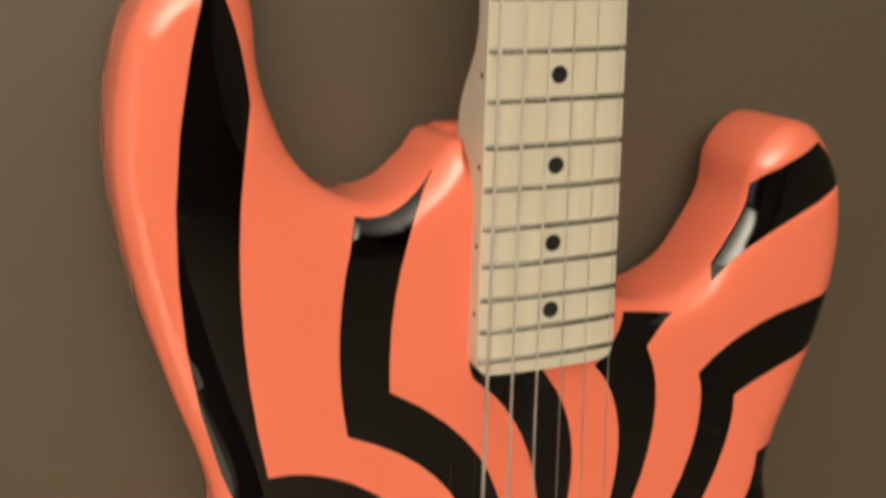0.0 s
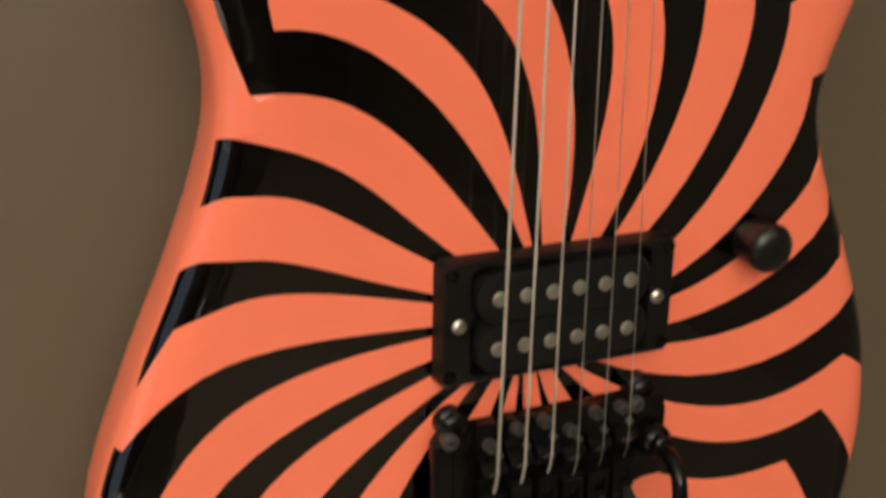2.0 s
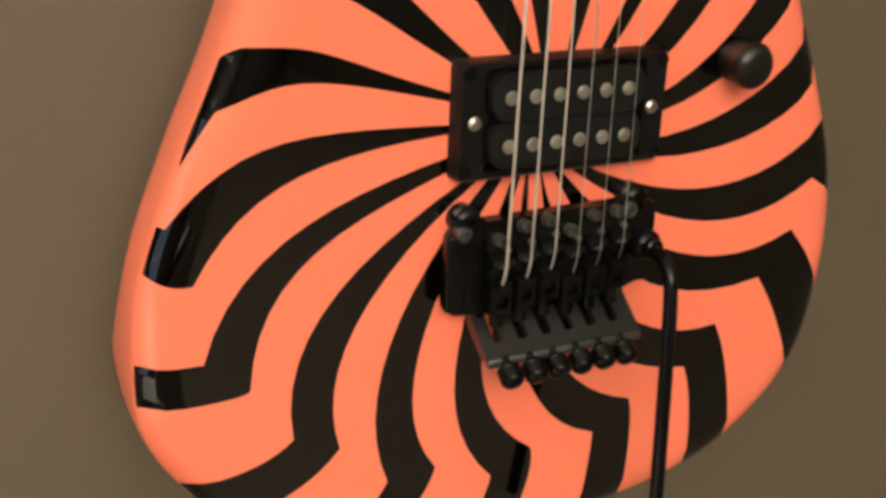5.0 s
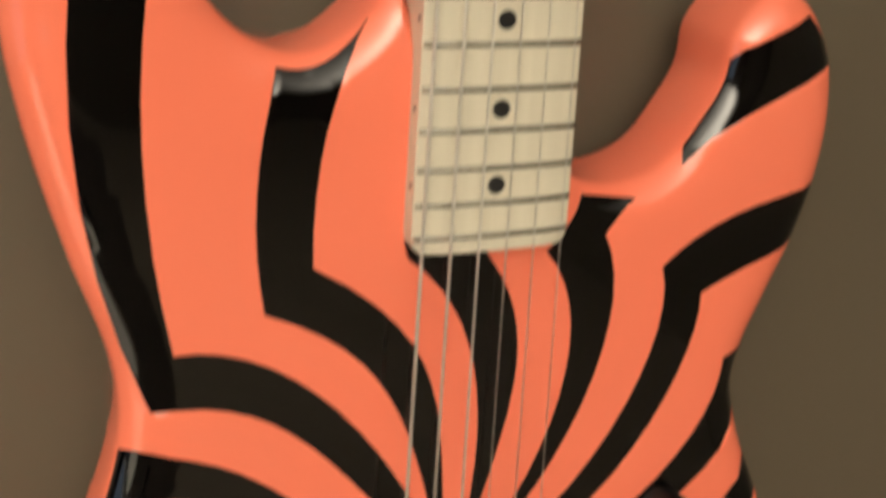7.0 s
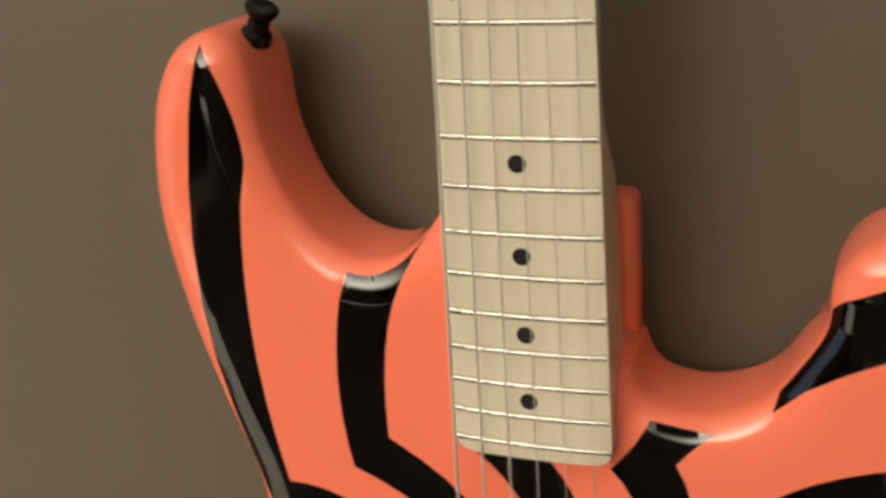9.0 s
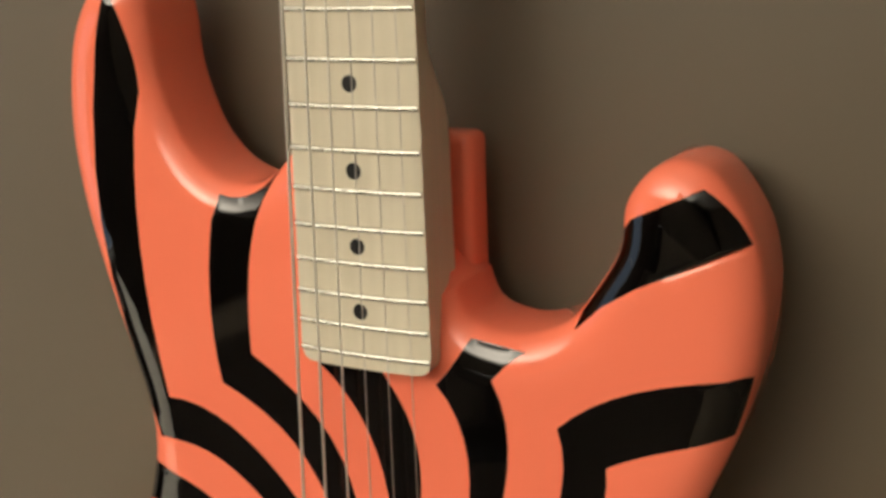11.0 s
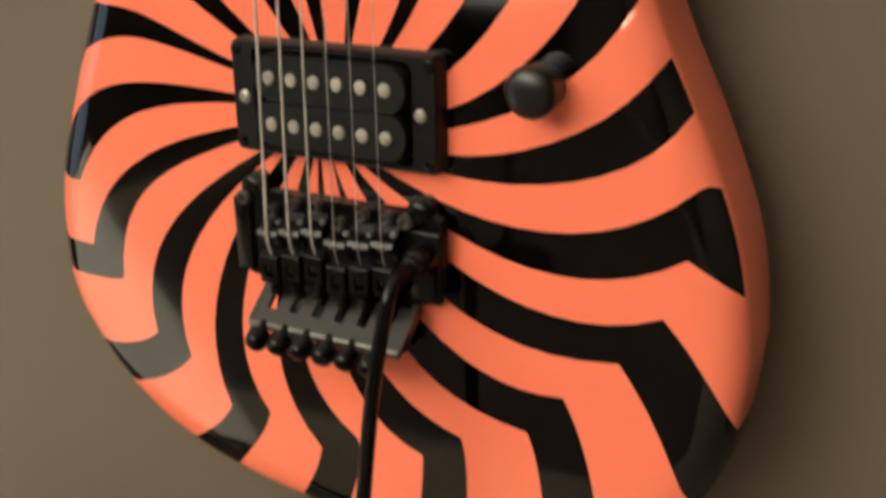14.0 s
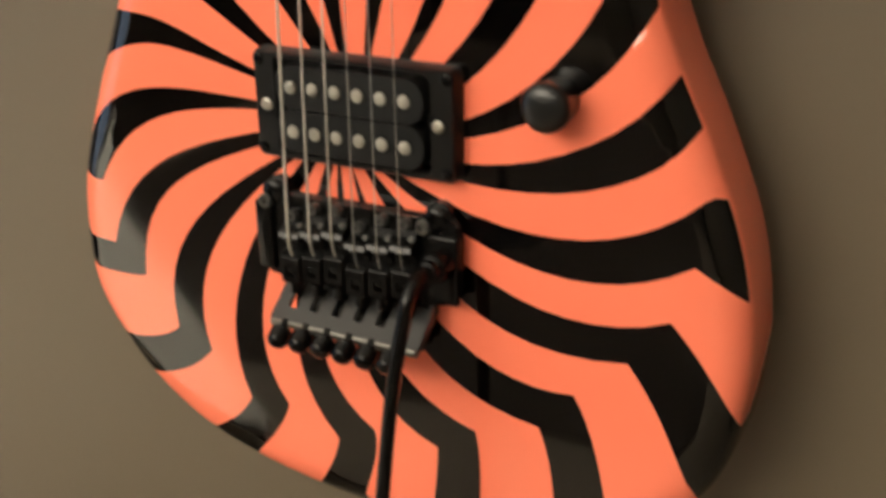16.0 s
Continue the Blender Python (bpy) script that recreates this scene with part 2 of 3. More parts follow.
BASS_SIDE = [(-28, 258), (-33.5, 256.5), (-39.5, 249), (-50.5, 240.5), (-63, 238.5), (-76.5, 244), (-87, 255), (-93, 267.5), (-97.5, 283), (-99, 302),
             (-102.5, 313.5), (-112, 319), (-123.5, 315), (-132, 306), (-139, 290), (-143, 265), (-142.5, 240), (-137.5, 211.5), (-129, 179.5),
             (-119, 147.5), (-116.5, 126), (-120.5, 103.5), (-130.5, 75.5), (-146, 39.5), (-160, 1.5), (-164.5, -29.5), (-162.5, -60.5), (-148.5, -86.5),
             (-126, -110.5), (-94, -129), (-49.5, -140.5)]
TREBLE_SIDE = [(0, -144.5), (54.5, -141.5), (99, -130.5), (133, -108), (151.5, -81.5), (158.5, -44.5), (158, -15.5), (152, 14.5), (138, 50), (123, 81.5),
               (115, 106.5), (117.5, 124.5), (124, 142), (132.5, 164), (138.5, 186.5), (140.5, 208), (138, 228), (132, 242), (122.5, 253.5), (111, 256.5),
               (101, 252), (93.5, 241), (91.5, 225.5), (83, 210.5), (74, 199), (61.5, 192.5), (48, 191), (35.5, 195.5), (30.5, 207)]
THICK, ROUND, ROUND_DEEP = 44.0, 16.0, 11.0  # the front edge is rounded off over 16 mm, 11 mm deep


def catmull(ctrl, per):
    out = []
    for i in range(len(ctrl) - 1):
        p0, p1, p2, p3 = (np.array(ctrl[min(max(j, 0), len(ctrl) - 1)], float) for j in (i - 1, i, i + 1, i + 2))
        for k in range(per):
            t = k / per
            out.append(0.5 * (2 * p1 + (p2 - p0) * t + (2 * p0 - 5 * p1 + 4 * p2 - p3) * t * t + (3 * p1 - p0 - 3 * p2 + p3) * t ** 3))
    out.append(np.array(ctrl[-1], float))
    return np.array(out)


OUTLINE = catmull(BASS_SIDE + TREBLE_SIDE, 9)


def edge_distance(p):
    """Distance in mm from points p to the outline."""
    a, b = OUTLINE, np.roll(OUTLINE, -1, axis=0)
    d = b - a
    best = np.full(len(p), 1e9)
    for i in range(len(a)):
        q = p - a[i]
        t = np.clip((q @ d[i]) / (d[i] @ d[i]), 0, 1)
        best = np.minimum(best, np.hypot(*(q - t[:, None] * d[i]).T))
    return best


def inside(poly, p):
    a, b = poly, np.roll(poly, -1, axis=0)
    c = np.zeros(len(p), bool)
    for (x1, z1), (x2, z2) in zip(a, b):
        if z1 == z2:
            continue
        c ^= ((p[:, 1] < z1) != (p[:, 1] < z2)) & (p[:, 0] < (x2 - x1) * (p[:, 1] - z1) / (z2 - z1) + x1)
    return c


def arc(p0, c, p1, n=8):
    t = np.linspace(0, 1, n + 1)[:, None]
    return (1 - t) ** 2 * np.array(p0, float) + 2 * t * (1 - t) * np.array(c, float) + t * t * np.array(p1, float)


def swirl(c, n=14):
    """A painted edge from the hub of the swirl (or its own start) to its corner: two control points and the corner."""
    t = np.linspace(0, 1, n + 1)[:, None]
    start, c = (np.array(c[:2], float), c[2:]) if len(c) == 8 else (HUB, c)
    return (1 - t) ** 3 * start + 3 * t * (1 - t) ** 2 * np.array(c[0:2]) + 3 * t * t * (1 - t) * np.array(c[2:4]) + t ** 3 * np.array(c[4:6])


HUB = np.array((-3.0, 44.0))
STRIPES = []


def edge_line(inner, outer, run):
    line = swirl(inner)
    for k in range(0, len(outer), 4):
        line = np.vstack([line, arc(line[-1], outer[k:k + 2], outer[k + 2:k + 4])[1:]])
    if run:
        d = line[-1] - line[-2]
        line = np.vstack([line, line[-1] + d / np.hypot(*d) * run])
    return line


def stripe(in_a, out_a, in_b, out_b, tip=None, run=7.0):
    """One black stripe: its two edges run from the hub to a corner and on to the rim of the body."""
    a, b = edge_line(in_a, out_a, run), edge_line(in_b, out_b, run)
    if tip:
        b = np.vstack([b, arc(b[-1], tip, a[-1])[1:-1]])
    STRIPES.append(np.vstack([a, b[::-1] if len(in_b) == 8 else b[:0:-1]]))


stripe((-68.5, 85.3, -62.7, 103.5, -111.5, 115.1), (-117, 116, -119, 112), (-84.8, 85.7, -81.9, 98.2, -114.5, 97.6), (-119, 97, -124, 92.5), run=3)
stripe((-26.2, 108.7, -64.9, 149.9, -100.1, 147.4), (-114, 214, -102, 274, -104, 300, -114, 316), (-48.3, 101.6, -65.4, 132, -107.5, 128.3), (-143.3, 216.9, -113.6, 315.4), run=0)
stripe((-14.9, 103.1, 2.8, 138.1, -56.6, 172.1), (-58, 222.3, -38, 249.6), (-21.6, 104.2, -21.1, 137.6, -71.9, 157.8), (-79, 196, -68, 235), tip=(-52, 230), run=0)
stripe((16.9, 111, 26.8, 140.6, 3.7, 170.7), (-6, 185, -8, 190), (10, 106.7, 5.5, 149.2, -24.8, 172.2), (-28, 178, -26, 190), run=0)
stripe((38.8, 76.3, 65.4, 144.5, 47, 175), (52.7, 182.7, 59.4, 186.4), (37.3, 87.3, 48.9, 146.7, 24.7, 170.5), (32, 178, 38, 189), run=0)
stripe((59.6, 46.8, 93.3, 123, 89.7, 148.8), (103.4, 156.9, 130, 164.8), (47.8, 61.3, 83.4, 130.6, 71.8, 160.8), (93.1, 182.3, 140.8, 187.2))
stripe((41.8, 27.5, 103.9, 58.4, 117, 97.7), (), (53.3, 31.7, 106.6, 88.9, 104.1, 121.3), (110, 122.7, 117, 124.4))
stripe((29.4, 11.9, 116, 18.2, 134.8, 55.7), (), (27.4, 19.1, 102.8, 32.7, 126.4, 74.4), ())
stripe((-20, 44, 43.2, -8.7, 96.2, -22.1, 137.3, 5.2), (156.4, -4.8, 161.3, -14.6), (-20, 44, 48.7, -3.6, 105.5, -1.1, 139.1, 30.1), (150.1, 39.2, 161.3, -14.6), run=0)
stripe((-11.5, 44, 12.4, -5.4, 45.7, -51.2, 113.9, -39.1), (130.2, -59.2, 142.7, -94.5), (-14, 44, 25.5, -11.6, 83.2, -39.7, 129.6, -18.3), (151.3, -39.9, 158, -64.5))
stripe((-9.7, 44, -0.4, -33.4, 22.5, -70.7, 77.6, -76.7), (85.2, -93.3, 85.8, -128.9), (-12.5, 44, 6.3, -32.8, 52.4, -64.3, 92.2, -58.2), (104.6, -78.4, 109.5, -120.9), run=12)
stripe((-11.2, 44, -19.9, -29.1, -14.4, -85.3, 30.6, -99.3), (30, -119.7, 26.5, -137.8), (-11.8, 44, -14.5, -43, 11.2, -77.1, 48.6, -86.5), (52.7, -101.1, 49.8, -136.5), run=12)
stripe((-10.7, 44, -37, -22.3, -55.7, -73.7, -20.1, -108.6), (-22.5, -122.4, -33.9, -137.8), (-8.7, 44, -34.5, -32.3, -37.6, -76.2, -1.4, -99.2), (2.6, -107.4, -7.8, -134.8), run=14)
stripe((-9, 44, -59.9, -2.9, -86.9, -55.4, -68.1, -99.2), (-73.5, -110.7, -92.5, -122.3), (-6.9, 44, -52.1, -10.3, -72.9, -64.6, -46.7, -97.8), (-49.9, -110.3, -69.6, -131.5), run=14)
stripe((-63.9, 11.4, -117.3, -16.2, -107.7, -71), (-118, -80.6, -142.3, -82.2), (-75.3, -0.1, -101.1, -39.7, -88.9, -79.3), (-102.4, -95.6, -128.8, -100.3), run=12)
stripe((-72.5, 26.9, -125.8, 19.9, -141.1, -33.3), (-147.4, -33, -156.8, -32.6), (-78.2, 15.5, -120.9, 8.5, -124.3, -47.1), (-127.4, -49.9, -154.8, -48.8), run=12)
stripe((-93.8, 45.7, -124.5, 56.5, -151.6, 17.4), (-153, 18, -155, 18), (-85.6, 41.3, -120.7, 39.3, -143.8, -2.8), (-153.4, -4, -159.8, 2))
stripe((-93.9, 69.1, -89.6, 78.6, -123.5, 77.6), (-127, 77, -131, 73), (-94.5, 64, -102, 72.4, -133.5, 56.5), (-138, 50, -144, 40), run=3)
# the band across the treble horn
STRIPES.append(np.vstack([np.array([(77, 196.5), (87, 206), (99, 214), (136, 231)]), arc((136, 231), (131, 242), (121, 248.5), 5), arc((121, 248.5), (108, 243), (97, 237), 5)[1:], np.array([(90, 228.5), (86, 220), (80, 207)])]))


def build_body():
    from mathutils.geometry import delaunay_2d_cdt
    tan = np.roll(OUTLINE, -1, axis=0) - np.roll(OUTLINE, 1, axis=0)
    tan /= np.hypot(*tan.T)[:, None]
    inw = np.stack([-tan[:, 1], tan[:, 0]], axis=1)
    if not inside(OUTLINE, OUTLINE[90:91] + inw[90] * 2)[0]:
        inw = -inw
    verts, edges = [], []

    def add_loop(loop):
        s = len(verts)
        verts.extend(Vector(p) for p in loop)
        edges.extend((s + i, s + (i + 1) % len(loop)) for i in range(len(loop)))

    add_loop(OUTLINE)
    for th in (14, 28, 42, 56, 72, 90):
        d = ROUND * (1 - math.cos(radians(th)))
        ring = OUTLINE + inw * d
        keep = edge_distance(ring) > d * 0.97
        verts.extend(Vector(p) for p in ring[keep])
    # the paint stops a little short of the side
    ring = OUTLINE + inw * 0.9
    keep = edge_distance(ring) > 0.87
    for i in range(len(OUTLINE) - 1):
        if keep[i] and keep[i + 1]:
            verts.extend((Vector(ring[i]), Vector(ring[i + 1])))
            edges.append((len(verts) - 2, len(verts) - 1))
    for s in STRIPES:
        add_loop(s)
    g = np.array([(x, z) for x in np.arange(-164, 166, 6.0) for z in np.arange(-146, 322, 6.0)])
    g += np.random.default_rng(3).uniform(-0.8, 0.8, g.shape)
    g = g[inside(OUTLINE, g)]
    g = g[edge_distance(g) > ROUND + 1]
    verts.extend(Vector(p) for p in g)
    co, _, tris, *_ = delaunay_2d_cdt(verts, edges, [], 0, 1e-4)
    co = np.array([tuple(v) for v in co])
    tris = np.array([tuple(t) for t in tris])
    mid = co[tris].mean(axis=1)
    ok = inside(OUTLINE, mid)
    tris, mid = tris[ok], mid[ok]
    dist = edge_distance(co)
    dist[~inside(OUTLINE, co) & (dist < 1.0)] = 0
    # round front edge; the back edge is tight but for the belly cut along the bass side
    d = np.minimum(dist, ROUND)
    front = ROUND_DEEP * (1 - np.sqrt(np.maximum(1 - ((ROUND - d) / ROUND) ** 2, 0)))
    u = np.clip((-co[:, 0] - 40) / 60, 0, 1) * np.clip((215 - co[:, 1]) / 50, 0, 1) * np.clip((co[:, 1] + 45) / 40, 0, 1)
    rb = 7.0 + 13.0 * u * u * (3 - 2 * u)
    d = np.minimum(dist, rb)
    back = THICK - rb + np.sqrt(np.maximum(rb ** 2 - (rb - d) ** 2, 0))
    dm = edge_distance(mid)
    black = np.zeros(len(mid), bool)
    for s in STRIPES:
        black |= inside(s, mid)
    black &= (dm > 0.85) | ((mid[:, 0] > 90) & (mid[:, 1] < -60))
    used = np.unique(tris)
    bm = bmesh.new()
    fv = {i: bm.verts.new(G(co[i][0], front[i], co[i][1])) for i in used}
    bv = {i: bm.verts.new(G(co[i][0], back[i], co[i][1])) for i in used}
    count = {}
    for t, b in zip(tris.tolist(), black):
        f = bm.faces.new([fv[i] for i in t])
        f.material_index = int(b)
        bm.faces.new([bv[i] for i in t[::-1]])
        for e in ((t[0], t[1]), (t[1], t[2]), (t[2], t[0])):
            k = (min(e), max(e))
            count[k] = count.get(k, 0) + 1
    # the side between the two faces
    for (i, j), n in count.items():
        if n == 1:
            m = (co[i] + co[j]) / 2
            wrap = m[0] > 90 and m[1] < -60 and any(inside(s, m[None])[0] for s in STRIPES)
            f = bm.faces.new((fv[i], fv[j], bv[j], bv[i]))
            f.material_index = int(wrap)
    # heel block under the neck
    box(bm, (-28, 27, 195), (28.8, THICK - 0.5, 258.5), bevel=4.0, seg=4)
    return part("body", bm, [ORANGE, BLACK_PAINT], guitar, "glossy orange body painted with black swirling stripes", angle=50)


build_body()


# ---- guitar: neck ----
SCALE = 648.0


def fret_z(k):
    return SCALE * 2 ** (-k / 12)


def half_width(z):
    return 27.3 + (z - 182) * (21.4 - 27.3) / (SCALE - 182)


def board_y(x, z):
    """Top of the fretboard: 300 mm radius, laid back a little towards the nut."""
    return -9.2 + (z - 180) * 0.011 + x * x / 600.0


def build_neck():
    bm = bmesh.new()
    rows = []
    zs = [176.4, 176.9, 178.2, 180.2, 183.0] + [190 + 8 * k for k in range(9)] + [266, 272, 277, 282, 288, 296, 306] + [330 + 40 * k for k in range(8)] + [SCALE + 4]
    cut = {176.4: 5.0, 176.9: 3.0, 178.2: 1.3, 180.2: 0.35}
    for z in zs:
        w = half_width(z) - cut.get(z, 0)
        s = min(max((z - 262) / 34.0, 0), 1)
        s = s * s * (3 - 2 * s)
        row = []
        for k in range(13):
            x = w * (-1 + 2 * k / 12)
            row.append((x, board_y(x, z) + (0.5 if k in (0, 12) else 0), z))
        back = 17.0 + s * (board_y(0, z) + 21.5 - 17.0)
        side = back - 2.0 - s * 12.0
        for k in range(13):
            a = radians(180 * k / 12)
            e = 0.22 + 0.78 * s
            cx = math.copysign(abs(math.cos(a)) ** e, math.cos(a))
            row.append(((w - 0.3) * cx, side + (back - side) * math.sin(a) ** (0.5 + 0.5 * s), z))
        rows.append(row)
    loft(bm, rows, True, True)
    neck = part("neck", bm, MAPLE, guitar, "pale maple bolt-on neck with fretboard", angle=40)
    for k in range(1, 23):
        bm = bmesh.new()
        z, w = fret_z(k), half_width(fret_z(k)) - 0.4
        loops = []
        for i in range(11):
            x = w * (-1 + 2 * i / 10)
            low = 0.35 if i in (0, 10) else 0.0
            loops.append([(x, board_y(x, z) + 0.2 - (1.15 - low) * math.sin(radians(a)), z + 1.05 * math.cos(radians(a))) for a in (0, 35, 65, 90, 115, 145, 180)])
        loft(bm, loops, True, True)
        part("fret", bm, FRET, neck, "nickel fret" if k == 1 else "")
    for k, xs in ((3, (0,)), (5, (0,)), (7, (0,)), (9, (0,)), (12, (-17.3, 17.3)), (15, (0,)), (17, (0,)), (19, (0,)), (21, (0,))):
        z = (fret_z(k) + fret_z(k - 1)) / 2
        for x in xs:
            bm = bmesh.new()
            lathe(bm, (x, board_y(x, z) + 0.6, z), (0, -1, 0), [(0, 3.0), (0.66, 3.0), (0.7, 0)], 20)
            part("dot_inlay", bm, INLAY, neck)
        bm = bmesh.new()
        lathe(bm, (-half_width(z) + 0.8, board_y(27, z) + 3.6, z), (-1, 0, 0), [(0, 1.0), (0.95, 1.0), (1.0, 0)], 12)
        part("side_dot", bm, INLAY, neck)
    bm = bmesh.new()
    box(bm, (-21.5, board_y(0, 648) - 2.2, 647), (21.5, board_y(0, 648) + 4, 652), bevel=0.6)
    part("nut", bm, BLACK_METAL, neck)
    bm = bmesh.new()
    plan = [(-21, 652), (-27, 676), (-38, 690), (-41, 720), (-34, 790), (-22, 838), (2, 846), (18, 826), (22, 790), (23, 700), (21, 652)]
    top = [(x, 0.5, z) for x, z in plan]
    bot = [(x, 15.0, z) for x, z in plan]
    loft(bm, [top, bot], True, True)
    part("headstock", bm, MAPLE, neck, "plain maple headstock", smooth=False)
    return neck


build_neck()


# ---- guitar: strings ----
def string_x(i, z):
    u = (z + 5) / (SCALE + 5)
    return (-2.4 + (i - 2.5) * 10.63) * (1 - u) + ((i - 2.5) * 7.0) * u


def string_y(z):
    return -16.2 + (z + 5) / (SCALE + 5) * 10.6


SADDLE_Z = (-6.7, -5.1, -3.3, -6.4, -5.0, -3.5)
BOLT_UP = (8.6, 11.4, 10.6, 8.2, 11.6, 10.4)  # from each saddle to its intonation bolt
GAUGE = (0.60, 0.50, 0.40, 0.24, 0.20, 0.17)
for i in range(6):
    bm = bmesh.new()
    zb = SADDLE_Z[i]
    pts = [(string_x(i, zb), -14.0, zb - 8.0), (string_x(i, zb), -15.3, zb - 4.5), (string_x(i, zb), string_y(zb) + 0.05, zb), (string_x(i, zb + 3), string_y(zb + 3), zb + 3)]
    pts += [(string_x(i, z), string_y(z), z) for z in (60, 180, 320, 480, 649)]
    tube(bm, pts, GAUGE[i], 8)
    part("string", bm, STRING_WOUND if i < 3 else STRING_PLAIN, guitar, "wound silver string" if i < 3 else "thin plain steel string")


# ---- guitar: pickup ----
RX, RZ = -1.4, 47.3


def build_pickup():
    bm = bmesh.new()
    o1, o2, o3 = rounded_rect(RX, RZ, 92.5, 45.5, 3), rounded_rect(RX, RZ, 91.3, 44.3, 2.6), rounded_rect(RX, RZ, 89.8, 42.8, 2.2)
    i1, i2 = rounded_rect(RX, RZ, 71.0, 39.5, 2.0), rounded_rect(RX, RZ, 70.4, 38.9, 1.8)
    loft(bm, [[(x, 0.0, z) for x, z in o1], [(x, -6.0, z) for x, z in o2], [(x, -7.2, z) for x, z in o3],
              [(x, -7.2, z) for x, z in i1], [(x, -6.4, z) for x, z in i2], [(x, 0.0, z) for x, z in i2]])
    ring = part("pickup_ring", bm, BLACK_PLASTIC, guitar, "black plastic pickup mounting ring")
    for x in (-41.0, 37.6):
        bm = bmesh.new()
        lathe(bm, (x, -7.0, RZ), (0, -1, 0), [(0, 2.7), (0.8, 2.6), (1.6, 1.7), (1.8, 0)], 18)
        box(bm, (x - 2.0, -9.0, RZ - 0.3), (x + 2.0, -8.5, RZ + 0.3))
        part("height_screw", bm, CHROME, ring, "nickel screw")
    for x in (RX - 42.6, RX + 42.6):
        for z in (RZ - 18.4, RZ + 18.4):
            bm = bmesh.new()
            lathe(bm, (x, -7.1, z), (0, -1, 0), [(0, 2.6), (0.5, 2.4), (0.9, 1.3), (0.7, 0)], 16)
            part("corner_screw", bm, BLACK_METAL, ring)
    bm = bmesh.new()
    box(bm, (RX - 35, -1.0, RZ - 18.5), (RX + 35, -0.2, RZ + 18.5))
    pickup = part("humbucker_pickup", bm, BLACK_PLASTIC, guitar, "black double-coil humbucker pickup", smooth=False)
    for zc in (RZ + 8.9, RZ - 9.3):
        bm = bmesh.new()
        base, top = rounded_rect(RX, zc, 68.0, 18.1, 8.2, 8), rounded_rect(RX, zc, 67.2, 17.5, 7.9, 8)
        loft(bm, [[(x, -1.0, z) for x, z in base], [(x, -8.9, z) for x, z in base], [(x, -9.5, z) for x, z in top]], False, True)
        part("bobbin", bm, BOBBIN, pickup)
        for k in range(6):
            bm = bmesh.new()
            lathe(bm, (RX - 0.2 + (k - 2.5) * 10.3, -9.3, zc), (0, -1, 0), [(0, 2.7), (0.8, 2.7), (1.15, 2.45), (1.38, 1.4), (1.44, 0)], 18)
            part("pole_screw", bm, POLE_STEEL, pickup, "tarnished steel pole piece")


build_pickup()


# ---- guitar: locking tremolo ----
def saddle_x(i):
    return (i - 2.5) * 10.65 - 2.9


def holed_block(bm, xs, zs, front, back):
    """A block with a square hole through its face; its front rim is bevelled."""
    v = [[[bm.verts.new(G(x, y, z)) for z in zs] for x in xs] for y in (front, back)]
    for i in range(3):
        for j in range(3):
            if (i, j) != (1, 1):
                bm.faces.new([v[0][i][j], v[0][i + 1][j], v[0][i + 1][j + 1], v[0][i][j + 1]])
                bm.faces.new([v[1][i][j + 1], v[1][i + 1][j + 1], v[1][i + 1][j], v[1][i][j]])
    rim = [(0, 0), (1, 0), (2, 0), (3, 0), (3, 1), (3, 2), (3, 3), (2, 3), (1, 3), (0, 3), (0, 2), (0, 1)]
    hole = [(1, 1), (1, 2), (2, 2), (2, 1)]
    for loop in (rim, hole):
        for k, (i, j) in enumerate(loop):
            m, n = loop[(k + 1) % len(loop)]
            bm.faces.new([v[0][m][n], v[0][i][j], v[1][i][j], v[1][m][n]])
    front_rim = {v[0][i][j] for i, j in rim}
    bmesh.ops.recalc_face_normals(bm, faces=bm.faces)
    bm.normal_update()
    edges = [e for e in bm.edges if e.verts[0] in front_rim and e.verts[1] in front_rim and e.calc_face_angle(0) > 0.5]
    bmesh.ops.bevel(bm, geom=edges, offset=0.0007, segments=2, profile=0.5, affect="EDGES")


